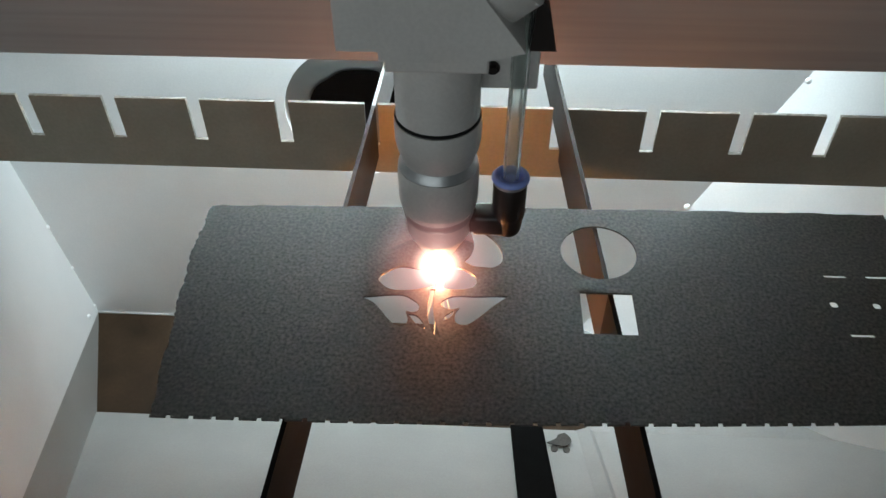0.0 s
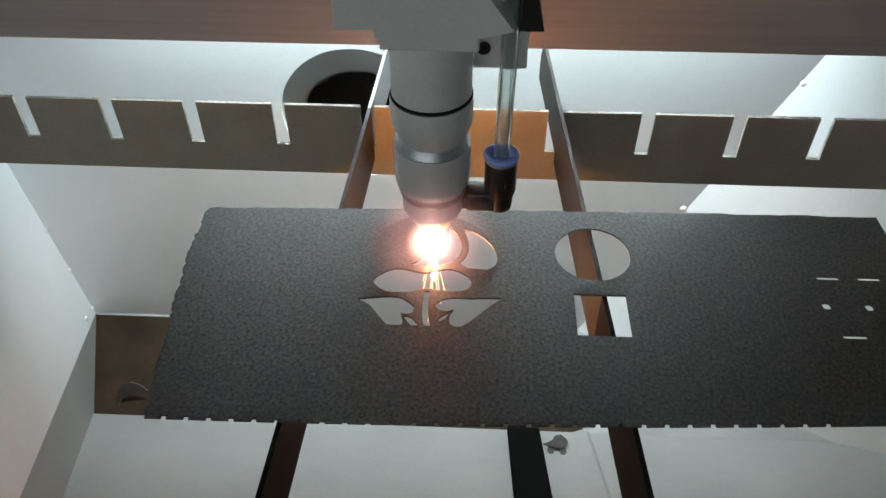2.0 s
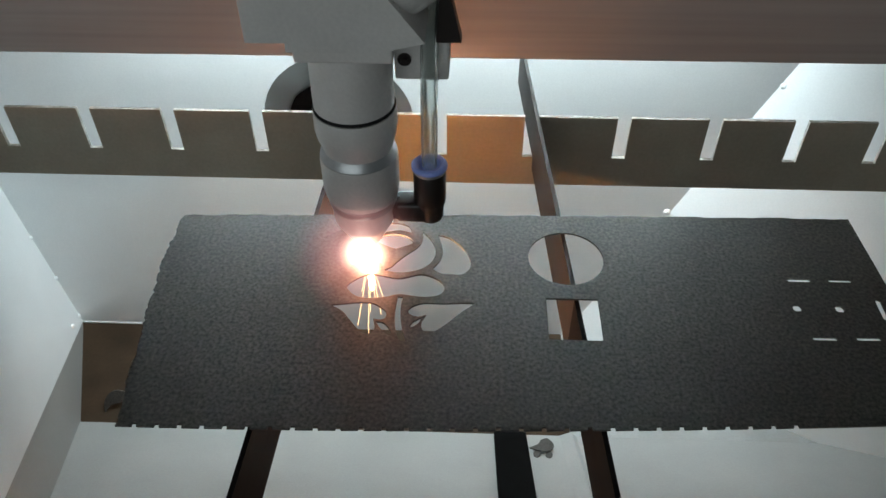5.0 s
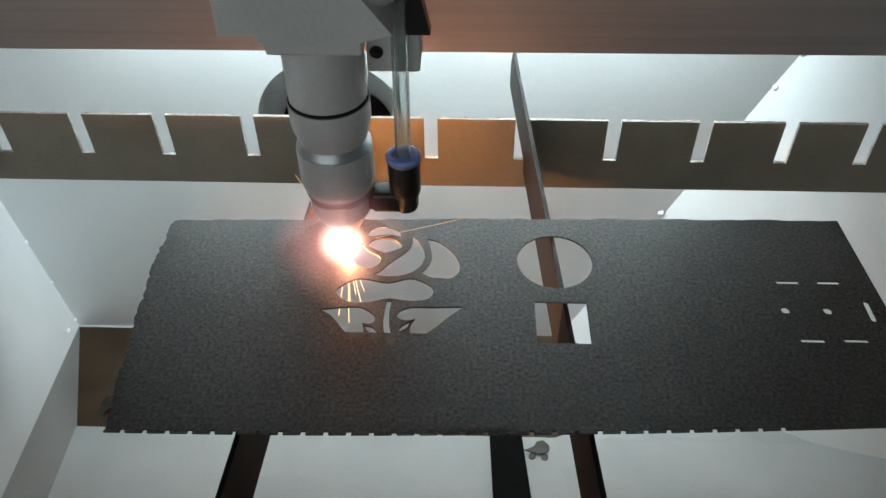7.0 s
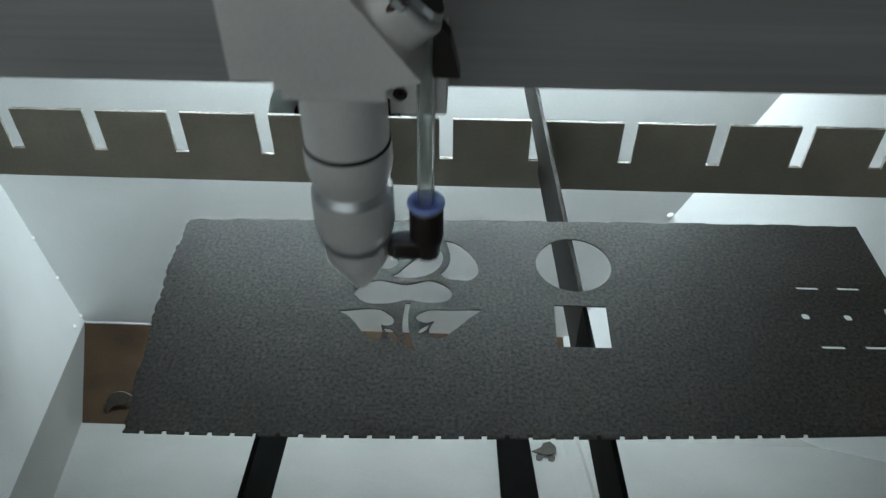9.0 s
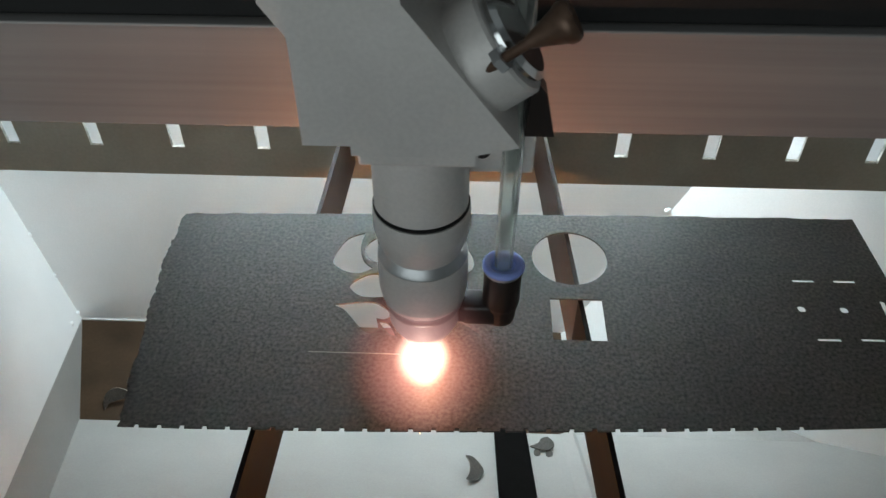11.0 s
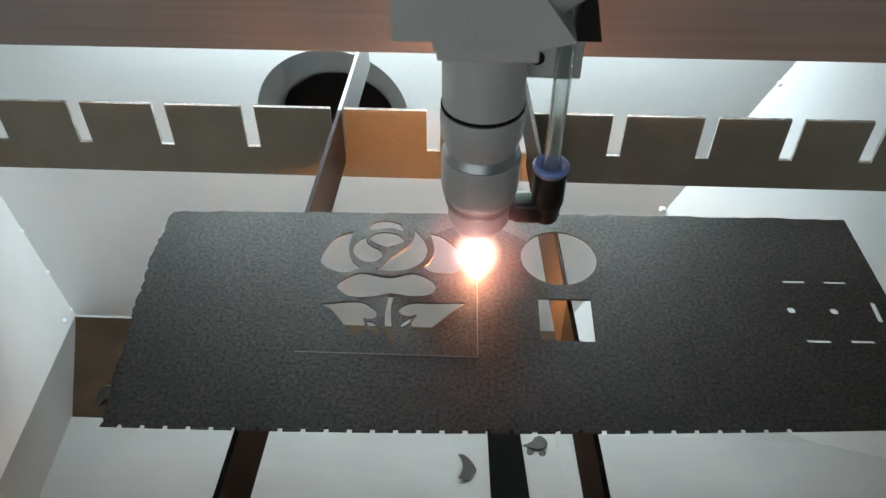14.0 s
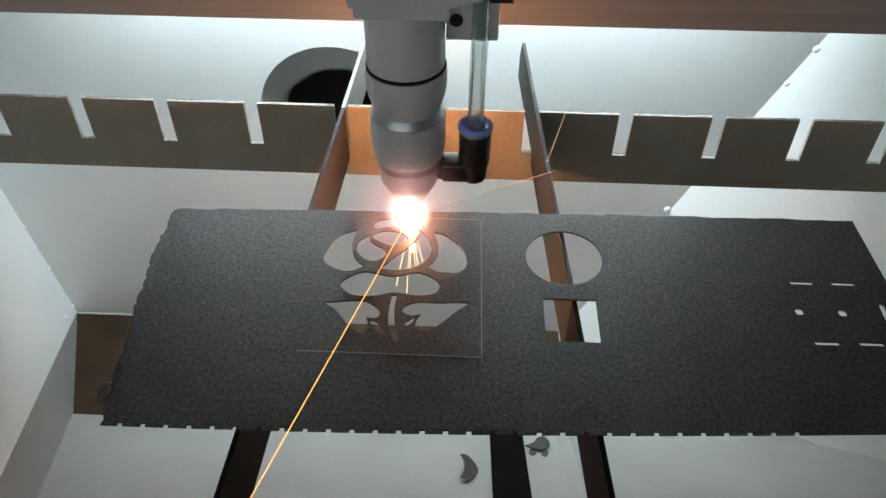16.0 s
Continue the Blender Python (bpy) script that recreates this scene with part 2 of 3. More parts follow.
def build_hopper():
    circle = [(HOLE[0] + HOLE[2] * math.cos(a), HOLE[1] + HOLE[2] * math.sin(a)) for a in np.linspace(0, 2 * math.pi, 64, endpoint=False)]
    outline = [(-0.400, -0.318), (0.066, -0.318), (0.2380, 0.05), (0.2650, 0.12), (-0.45, 0.12)]
    wall = tagged(link("wall_back", upright(prism(outline, [circle], -0.003, 0.0), BACK), WHITE), "white powder-coated rear hopper wall with a round opening",
                  kind="structure")
    low = tagged(link("wall_left_lower", slab([A, (-0.395, BACK, -0.36), (-0.2765, -0.0490, -0.36), (-0.2620, -0.0490, -0.1390), C][::-1], 0.002), WHITE_SHADED),
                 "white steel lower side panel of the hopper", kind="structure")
    up = tagged(link("wall_left_upper", slab([A, C, (-0.262, -0.049, -0.139), (-0.36, -0.16, 0.06), (-0.42, BACK, 0.12)], 0.002), WHITE),
                "white powder-coated upper side panel of the hopper", kind="structure")
    y0 = -0.20
    tagged(link("wall_right", slab([(right_x(-0.36), BACK, -0.36), (right_x(0.12), BACK, 0.12), (right_x(0.12, y0), y0, 0.12), (right_x(-0.36, y0), y0, -0.36)], 0.002), WHITE),
           "bright white sloped side wall of the hopper", kind="structure")
    tagged(link("wall_front", slab([(-0.42, 0.146, -0.316), (-0.42, -0.16, slope_z(-0.16)), (0.42, -0.16, slope_z(-0.16)), (0.34, 0.146, -0.316)], 0.002), WHITE_SHADED),
           "white sloping front chute of the hopper, shade in its colour", kind="structure")
    tagged(link("floor", box(-0.42, 0.054, 0.12, 0.27, -0.345, -0.3175), TAN), "brown tray floor at the hopper's foot, warm light in its colour", kind="structure")
    tagged(link("trim", box(-0.379, -0.230, BACK - 0.0008, BACK - 0.0002, -0.3172, -0.3158), WHITE), "folded white lip at the wall's foot", kind="structure")
    tagged(link("floor_right", box(0.054, 0.60, 0.0, 0.27, -0.345, -0.3165), WHITE_SHADED), "white tray floor beside the sloped wall", kind="structure")
    # dome rivets along the corner seams
    dome = lathe([(0.0026, 0), (0.0024, 0.0009), (0.0016, 0.0017), (0.0001, 0.0021)], 12)
    me = bpy.data.meshes.new("rivet")
    dome.to_mesh(me)
    dome.free()
    me.materials.append(WHITE)
    spots = [(wall, (x, BACK, z), (90, 0, 0)) for x, z in ((0.1207, -0.1707), (0.1768, -0.0590), (0.1873, -0.0335))]
    spots += [(up, at, (90, 0, 70)) for at in ((-0.3805, 0.2505, -0.3065), (-0.3691, 0.2229, -0.2884), (-0.3850, 0.2505, -0.2582), (-0.3893, 0.2505, -0.2112))]
    for owner, at, turn in spots:
        r = new("rivet", me)
        r.matrix_world = pose(*at, *turn)
        r.parent = owner


def build_duct():
    """The exhaust duct behind the round opening, and the black hose in it."""
    duct = empty("exhaust_duct", (HOLE[0], BACK + 0.003, HOLE[1]))
    bm = bmesh.new()
    n, rings = 64, []
    for s in range(7):
        f = s / 6
        r = HOLE[2] + 0.0005 - 0.0095 * f
        rings.append([bm.verts.new((-0.007 * f + r * math.cos(2 * math.pi * k / n), 0.050 * f, -0.041 * f + r * math.sin(2 * math.pi * k / n))) for k in range(n)])
    for a, b in zip(rings, rings[1:]):
        for k in range(n):
            bm.faces.new((a[k], a[(k + 1) % n], b[(k + 1) % n], b[k]))
    bmesh.ops.solidify(bm, geom=bm.faces[:], thickness=0.001)
    smooth(part("duct_collar", bm, WHITE, duct, "white sheet steel duct collar"))
    bm = bmesh.new()
    rings = []
    for s in range(10):
        f = s / 9
        ring = []
        for k in range(n):
            a = 2 * math.pi * k / n
            r = 0.0435 + 0.0018 * math.sin(s * 2.6) + 0.0025 * noise.noise((math.cos(a) * 2.2, math.sin(a) * 2.2, 3.0))
            ring.append(bm.verts.new((-0.006 + 0.01 * f + r * math.cos(a), 0.044 + 0.10 * f, -0.037 - 0.06 * f + r * math.sin(a))))
        rings.append(ring)
    for a, b in zip(rings, rings[1:]):
        for k in range(n):
            bm.faces.new((a[k], a[(k + 1) % n], b[(k + 1) % n], b[k]))
    bm.faces.new(rings[-1])
    # the mouth is capped with a black face for its dark inside
    bm.faces.new(rings[0])
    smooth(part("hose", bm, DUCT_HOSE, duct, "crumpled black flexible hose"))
    tagged(duct, "white exhaust duct with a black hose behind the wall opening", "duct")


# ---- the bed: slotted rail, blades, bar ----
COMB_Y = 0.128
SLOTS = (-0.412, -0.367, -0.322, -0.2765, -0.2315, -0.1875, -0.1415, -0.0955, -0.0465, 0.0005, 0.0475, 0.0935, 0.1365, 0.1775, 0.2185, 0.2600)


def build_rail(bed):
    outline = [(-0.46, -0.0455), (0.30, -0.0455), (0.30, -0.002)]
    for x in reversed(SLOTS):
        outline += [(x + 0.0035, -0.002), (x + 0.0035, -0.027), (x - 0.0035, -0.027), (x - 0.0035, -0.002)]
    outline.append((-0.46, -0.002))
    part("slotted_rail", moved(upright(prism(outline, [], -0.0020, 0.0, 1), COMB_Y), Matrix.Translation((0, 0, -0.0007)) @ pose(0, 0, 0, 0, 0.17)), (GALV, LIT_EDGE), bed, "grey galvanised rail with open slots")


def blade(bed, x_front, x_back, y_back, end_mat, end_label):
    """A standing blade, notched over the slotted rail: tall and painted in shade before it, lower behind."""
    y_front, y_rail = -0.17, COMB_Y - 0.003

    def web(side):
        bm = prism(side, [], -0.0009, 0.0009)
        for v in bm.verts:
            y, z, d = v.co.x, v.co.y, v.co.z
            v.co = Vector((x_back + (x_front - x_back) * (y_back - y) / (y_back - y_front) + d, y, z))
        return bm

    ob = part("blade", web([(y_front, -0.001), (y_front, -0.033), (0.0, -0.033), (0.0, -0.001)]), BLADE, bed, "dark steel blade standing in the rail, shade in its colour")
    part("blade_web", web([(0.0, -0.001), (0.0, -0.033), (y_rail, -0.033), (y_rail, -0.001)]), DIM_STEEL, ob, "brown steel length, partly shaded in its colour")
    part("blade_end", web([(y_rail, -0.001), (y_rail, -0.0265), (y_back + 0.006, -0.0265), (y_back + 0.006, -0.012), (y_back, -0.001)]), end_mat, ob, end_label)
    return ob


def build_bed():
    bed = empty("cutting_bed")
    build_rail(bed)
    # left end coloured as lit, right end as shaded
    blade(bed, -0.1075, -0.0900, 0.203, LIT_STEEL, "bright steel end, light put into its colour")
    blade(bed, 0.0240, -0.0018, 0.193, DIM_STEEL, "dark steel end, shade put into its colour")
    tagged(bed, "open steel cutting bed with a slotted rail and blades", "cutting bed")


# ---- the sheet and what is cut from it ----
PETAL_L = spline([(-75, 35), (-82, 31), (-86, 22), (-86, 16), (-81, 12), (-75, 11), (-70, 14), (-74, 18), (-76, 24), (-76, 30)], corners=(0, 6))
PETAL_R = spline([(-43.5, 35), (-39, 33.5), (-34.5, 29.5), (-31, 24.5), (-29.5, 19.5), (-30, 15), (-33, 12), (-37.5, 12), (-41.5, 12.5), (-45, 15), (-43, 17.5), (-41.5, 21), (-41, 25), (-42, 30.5)], corners=(0, 9))
BUD_TOP = spline([(-69, 37), (-67, 41), (-61, 42), (-56, 40), (-54.6, 36), (-59, 37.4), (-63, 37), (-67, 36)], corners=(0, 4))
BUD_IN = spline([(-68, 30.5), (-66, 34), (-62, 35), (-57, 34), (-54, 31), (-54.5, 29), (-60.5, 26), (-64, 27.5)], corners=(6,))
BUD_LEFT = spline([(-70, 32), (-73.5, 28), (-74, 23), (-71, 18.5), (-67, 17), (-64, 18), (-62, 21), (-63, 24), (-66, 26), (-69, 28.5)], corners=(0,))
BUD_BIG = spline([(-50, 37), (-46.5, 32.5), (-44.5, 28), (-44, 23.5), (-45, 19.5), (-47.5, 16), (-51.5, 13.5), (-56, 12.5), (-60.5, 12.5), (-64.5, 13.5), (-61.5, 15.5), (-59, 19), (-56, 22.5), (-53, 25.5), (-50.5, 29), (-49.5, 33.5)], corners=(0, 9))
CALYX = spline([(-78, 3.5), (-75, 8), (-69, 11), (-58, 9), (-49, 11.5), (-42, 8.5), (-39.6, 4.5), (-41.5, 0.5), (-48, -0.8), (-57, 0.3), (-64, -1.6), (-73, -1.5)])
LEAF_L = spline([(-83.5, -6), (-79.5, -5.5), (-73, -4.5), (-67.5, -4.5), (-64, -6.5), (-61.5, -9), (-61.5, -12), (-63.5, -13), (-66, -12.5), (-65, -17), (-66.5, -20), (-69.5, -19.5), (-72.5, -16.5), (-75.5, -12.5), (-79, -8.5)], corners=(0, 8))
LEAF_R = spline([(-27.5, -3.5), (-32.5, -3.5), (-40, -4), (-47, -4), (-51, -5.5), (-53, -8), (-52, -10), (-49, -11), (-46, -10), (-47.5, -13.5), (-47, -17.5), (-43.5, -18.5), (-40.5, -16.5), (-36.5, -12.5), (-32.5, -8)], corners=(0, 8))
STEM = spline([(-57.5, -1), (-55.5, -1), (-56, -6.5), (-55.5, -13.5), (-54, -19.5), (-52.5, -23.5), (-55, -23.5), (-57, -18), (-58, -10.5)], corners=(0, 1, 5, 6))
SEPAL_R = spline([(-52, -16.5), (-51, -14), (-48, -11.5), (-48.5, -14), (-50.5, -16)], corners=(0, 2))
SEPAL_L = spline([(-65, -14), (-62, -14.5), (-59.5, -17.5), (-58, -21), (-60.5, -20), (-63, -17)], corners=(0, 3))


def rounded(x0, x1, y0, y1, r, n=5):
    out = []
    for cx, cy, a0 in ((x1 - r, y1 - r, 0), (x0 + r, y1 - r, 90), (x0 + r, y0 + r, 180), (x1 - r, y0 + r, 270)):
        for k in range(n + 1):
            a = radians(a0 + 90 * k / n)
            out.append(((cx + r * math.cos(a)) / 1000, (cy + r * math.sin(a)) / 1000))
    return out


def build_sheet():
    rng = random.Random(4)
    outer = []
    # front edge, with small half-round notches at an even pitch
    x, xe = -0.148, 0.137
    pitch = 0.00765
    front = lambda u: -0.0631 + 0.0105 * ((u + 0.148) / 0.285) ** 1.8
    notch = x + 0.0064
    outer.append((x, front(x)))
    while notch < 0.082:
        y = front(notch)
        outer += [(notch - 0.0009, y), (notch - 0.0008, y + 0.0012), (notch + 0.0008, y + 0.0012), (notch + 0.0009, y)]
        notch += pitch
    outer.append((xe, front(xe)))
    outer.append((0.1320, 0.0505))
    for k in range(1, 70):
        u = k / 70
        outer.append((0.1320 - 0.2860 * u, 0.0505 - 0.0060 * u**1.5 + rng.uniform(-0.0004, 0.0004)))
    outer.append((-0.1540, 0.0440))
    for k in range(1, 80):
        u = k / 80
        xx = -0.1552 + 0.0072 * max(0, u - 0.3) / 0.7
        outer.append((xx + 0.0004 * math.sin(21 * u) + rng.uniform(-0.0005, 0.0005), 0.0430 - 0.1055 * u))
    circle = [(0.0093 + 0.01525 * math.cos(a), 0.0227 + 0.01525 * math.sin(a)) for a in np.linspace(0, 2 * math.pi, 48, endpoint=False)]
    square = [(0, 0), (0.0200, 0), (0.0200, -0.0207), (0, -0.0207)]
    holes = [circle, square, PETAL_L, PETAL_R, BUD_TOP, BUD_IN, BUD_LEFT, BUD_BIG, CALYX, LEAF_L, LEAF_R, STEM, SEPAL_R, SEPAL_L]
    for x0, x1, y0, y1 in ((96, 105, 12.2, 13.8), (112, 121, 12.4, 14.0), (97, 106, -17.8, -16.2), (113, 122, -17.4, -15.8)):
        holes.append(rounded(x0, x1, y0, y1, 0.7))
    for x0, x1, y0, y1 in ((94.0, 97.2, -3.6, -0.4), (110.0, 113.2, -3.6, -0.4)):
        holes.append(rounded(x0, x1, y0, y1, 1.2))
    holes.append(rounded(126.4, 128.6, -7, 3.4, 1.0))
    ob = link("steel_sheet", prism(outer, holes, -0.0008, 0.0, 1), (STEEL_SHEET, SHEET_EDGE))
    tagged(ob, "dark grey steel sheet with a rose being cut into it", "metal sheet")


def cut_piece(outline, label):
    bm = prism(outline, [], -0.0010, 0.0, 1)
    c = sum((v.co for v in bm.verts), Vector()) / len(bm.verts)
    c.z = 0
    moved(bm, Matrix.Translation(-c))
    ob = link("cut_piece", bm, (STEEL_SHEET, CUT_EDGE))
    tagged(ob, label, "cut piece", "pieces cut from the sheet")
    return ob, c


def build_scrap():
    """Small offcuts stuck together, leaning on the front chute."""
    top = prism(spline([(-9.4, -2.7), (-2.5, 2.0), (0, 7.0), (5, 9.6), (8.6, 4.4), (9, -1), (4, -6.5), (-3.3, -5.4)], corners=(0, 3)), [], 0.0, 0.001)
    legs = []
    for x, y in ((-4.1, -8.6), (4.9, -9.4)):
        legs.append(prism(spline([(x - 2.6, y + 1), (x - 1.2, y + 4), (x + 1.8, y + 4), (x + 2.6, y), (x + 0.5, y - 3.6), (x - 2, y - 2.4)]), [], -0.0012, -0.0003))
    ob = link("offcut", joined(top, *legs), OFFCUT)
    y = 0.1235
    ob.matrix_world = pose(0.0285, y, slope_z(y) + 0.0042, -20)
    tagged(ob, "small grey steel offcuts lying on the white chute", "offcut")


def build_strip():
    """The flat near-black strip down the front chute, standing for a dark slot."""
    tilt = -math.degrees(math.atan(SLOPE))
    length = 0.300 / math.cos(math.atan(SLOPE))
    ob = link("slot_strip", box(-0.0070, 0.0186, -length, 0.0, 0.0005, 0.0030, 0.0006), SLOT_BLACK)
    ob.matrix_world = pose(0, 0.146, slope_z(0.146), tilt)
    tagged(ob, "near-black strip down the chute, standing for a dark slot", "steel bar")


def build_rib():
    """The low folded rib pressed into the front chute beside the near-black strip."""
    bm = bmesh.new()
    length = 0.306 / math.cos(math.atan(SLOPE))
    rows = [[bm.verts.new((x, y, z)) for x, z in ((0.0454, 0.0002), (0.0533, 0.0030), (0.0549, 0.0034), (0.0586, 0.0002))] for y in (0.0, -length)]
    for k in range(4):
        bm.faces.new((rows[0][k], rows[0][(k + 1) % 4], rows[1][(k + 1) % 4], rows[1][k]))
    bm.faces.new(rows[0])
    bm.faces.new(rows[1])
    ob = link("chute_rib", bm, WHITE_SHADED)
    ob.matrix_world = pose(0, 0.146, slope_z(0.146), -math.degrees(math.atan(SLOPE)))
    tagged(ob, "low folded white rib down the white chute", kind="structure")


# ---- the gantry and the cutting head ----
def build_gantry():
    beam = empty("gantry_beam")
    part("beam", box(-0.62, 0.52, 0.0, 0.040, 0.060, 0.1000, 0.0008), BEAM, beam)
    part("belt_cover", box(-0.62, 0.52, 0.004, 0.040, 0.1005, 0.150, 0.001), BLACK_RUBBER, beam, "black belt cover")
    tagged(beam, "dark brushed aluminium gantry beam across the bed", "gantry")
    return beam


def build_head():
    head = empty("laser_head")
    # lens tube, dark ring, knurled focus collar, nozzle
    smooth(part("lens_tube", lathe([(0.0128, 0.1045), (0.0140, 0.1040), (0.0140, 0.0747), (0.0128, 0.0743)]), ANODISED, head), 30)
    smooth(part("seal_ring", lathe([(0.0130, 0.0742), (0.01445, 0.0741), (0.01445, 0.0736), (0.0130, 0.0735)]), BLACK_RUBBER, head, "black rubber seal ring"), 30)
    smooth(part("focus_ring", lathe([(0.0120, 0.0734), (0.0145, 0.0732), (0.0147, 0.0718), (0.0147, 0.0655), (0.0141, 0.0620), (0.0129, 0.0585), (0.0126, 0.0570),
                                     (0.0100, 0.0568)]), ANODISED, head), 30)
    smooth(part("neck", lathe([(0.0100, 0.0573), (0.0125, 0.0570), (0.0137, 0.0552), (0.0141, 0.0538), (0.0120, 0.0535)]), POLISHED, head, "polished aluminium neck"), 30)
    smooth(part("barrel", lathe([(0.0120, 0.0536), (0.0141, 0.0535), (0.0143, 0.0520), (0.0143, 0.0400), (0.0137, 0.0362), (0.0123, 0.0336), (0.0100, 0.0334)]), ANODISED, head), 30)
    smooth(part("lower_ring", lathe([(0.0100, 0.0340), (0.0127, 0.0338), (0.0129, 0.0324), (0.0123, 0.0306), (0.0100, 0.0304)]), POLISHED, head), 30)
    smooth(part("nozzle", lathe([(0.0100, 0.0306), (0.0119, 0.0304), (0.0117, 0.0234), (0.0108, 0.0214), (0.0030, 0.0066), (0.0025, 0.0060), (0.0012, 0.0060), (0.0012, 0.0100),
                                 (0.0070, 0.0220)]), ANODISED, head, "conical grey metal nozzle"), 30)
    # mirror housing above the tube, open inside
    face = [(-0.0280, 0.1070), (-0.0160, 0.1070), (-0.0160, 0.1040), (0.0120, 0.1040), (0.0262, 0.1075), (-0.0020, 0.1450), (-0.0020, 0.1560), (0.0200, 0.1560), (0.0200, 0.2450), (-0.0280, 0.2450)]
    bm = upright(prism(face, [], -0.0340, 0.0190), 0.0)
    bmesh.ops.bevel(bm, geom=[e for e in bm.edges if e.calc_length() > 0.003 and len(e.link_faces) == 2 and e.calc_face_angle(0) > 0.5], offset=0.0006, segments=2,
                    affect="EDGES")
    part("housing", bm, ANODISED, head, "grey anodised mirror housing")
    part("tube_flange", box(-0.0150, 0.0160, -0.0160, 0.0170, 0.0985, 0.1038, 0.0008), ANODISED, head)
    part("carriage_plate", upright(prism([(-0.0360, 0.0980), (-0.0490, 0.1180), (-0.0490, 0.2200), (0.0300, 0.2200), (0.0300, 0.0980)], [], -0.0540, -0.0342), 0.0), ANODISED, head,
         "dark grey carriage plate")
    # round mirror mount on the slanted face, with its bright cap
    drum = moved(lathe([(0.0001, -0.002), (0.0150, -0.002), (0.0150, 0.0090), (0.0142, 0.0098), (0.0001, 0.0098)], 40), pose(0.0150, -0.0020, 0.1225, 0, 53, 0))
    smooth(part("mirror_mount", drum, ANODISED, head, "round grey mirror mount"))
    cap = moved(lathe([(0.0001, 0.003), (0.0112, 0.003), (0.0128, 0.0016), (0.0128, 0), (0.0001, 0)], 32), pose(0.0228, -0.0020, 0.1284, 0, 53, 0))
    smooth(part("mirror_cap", cap, CHROME, head, "bright turned mirror cap"))
    # bracket that holds the air hose, with its fin and screw
    part("hose_bracket", box(0.0140, 0.0325, 0.0060, 0.0240, 0.0800, 0.1060, 0.0006), ANODISED, head, "grey hose bracket")
    part("bracket_fin", upright(prism([(0.0285, 0.0975), (0.0368, 0.0975), (0.0338, 0.1110), (0.0300, 0.1160)], [], -0.0060, 0.0), 0.0), BLACK_PLASTIC, head, "dark bracket fin")
    screw = moved(lathe([(0.0001, 0.002), (0.0012, 0.002), (0.0012, 0.0005), (0.0024, 0.0005), (0.0024, 0), (0.0001, 0)], 16), pose(0.0175, 0.0058, 0.0880, 90, 0, 0))
    part("socket_screw", screw, BLACK_PLASTIC, head, "black socket screw")
    # adjusting screw that stands off the mirror mount
    foot, tip = Vector((0.0163, -0.0150, 0.1262)), Vector((0.0270, -0.0195, 0.1373))
    smooth(part("adjusting_screw", pipe([foot, foot.lerp(tip, 0.5), tip], 0.0013, 12), BRASS, head, "brown steel adjusting screw"))
    smooth(part("lock_nut", moved(lathe([(0.0014, 0), (0.0032, 0.0002), (0.0032, 0.0024), (0.0014, 0.0026)], 6), Matrix.Translation(foot.lerp(tip, 0.30)) @ pose(0, 0, 0, 0, 46, 0)), POLISHED, head, "bright hexagon lock nut"), 30)
    grip = lathe([(0.0001, -0.001), (0.0016, -0.001), (0.0022, 0.001), (0.0042, 0.0065), (0.0050, 0.0078), (0.0050, 0.0094), (0.0042, 0.0104), (0.0001, 0.0106)], 20)
    smooth(part("knob", moved(grip, Matrix.Translation(tip) @ pose(0, 0, 0, 0, 58, 0)), BRASS, head, "brown flared knob"))
    # push-in elbow, blue release collar and clear air hose
    elbow = lathe([(0.0030, 0.0230), (0.0046, 0.0232), (0.0050, 0.0242), (0.0052, 0.0292), (0.0059, 0.0312), (0.0061, 0.0322), (0.0061, 0.0448), (0.0058, 0.0456), (0.0040, 0.0456)], 32)
    moved(elbow, Matrix.Translation((0.0255, 0, 0)))
    arm = moved(joined(box(-0.0080, 0.0062, -0.0046, 0.0046, -0.0046, 0.0046, 0.0016, 3), moved(lathe([(0.0030, 0), (0.0052, 0.0002), (0.0052, 0.0026), (0.0030, 0.0028)], 6), pose(-0.0092, 0, 0, 0, 90, 0))),
                pose(0.0205, 0, 0.0277))
    fit = smooth(part("elbow_fitting", joined(elbow, arm), BLACK_PLASTIC, head, "black plastic push-in elbow fitting"), 35)
    smooth(part("thread", moved(lathe([(0.0024, 0.0), (0.0038, 0.0002), (0.0036, 0.0009), (0.0039, 0.0014), (0.0036, 0.0020), (0.0039, 0.0026), (0.0024, 0.0030)], 20), pose(0.0092, 0, 0.0277, 0, 90, 0)),
                BRASS, fit, "brass thread"), 30)
    smooth(part("steel_ring", moved(lathe([(0.0040, 0.0455), (0.0060, 0.0456), (0.0060, 0.0468), (0.0040, 0.0468)], 32), Matrix.Translation((0.0255, 0, 0))), POLISHED, head), 35)
    collar = moved(lathe([(0.0038, 0.0468), (0.0061, 0.0468), (0.0067, 0.0473), (0.0067, 0.0482), (0.0062, 0.0488), (0.0054, 0.0490), (0.0042, 0.0486), (0.0038, 0.0476)], 40), Matrix.Translation((0.0255, 0, 0)))
    smooth(part("release_collar", collar, BLUE_PLASTIC, head, "pale blue plastic release collar"), 50)
    tube = bmesh.new()
    n, rings = 20, []
    for k, (r, s) in enumerate([(0.0030, 0), (0.0030, 1), (0.0021, 1), (0.0021, 0)]):
        ring = []
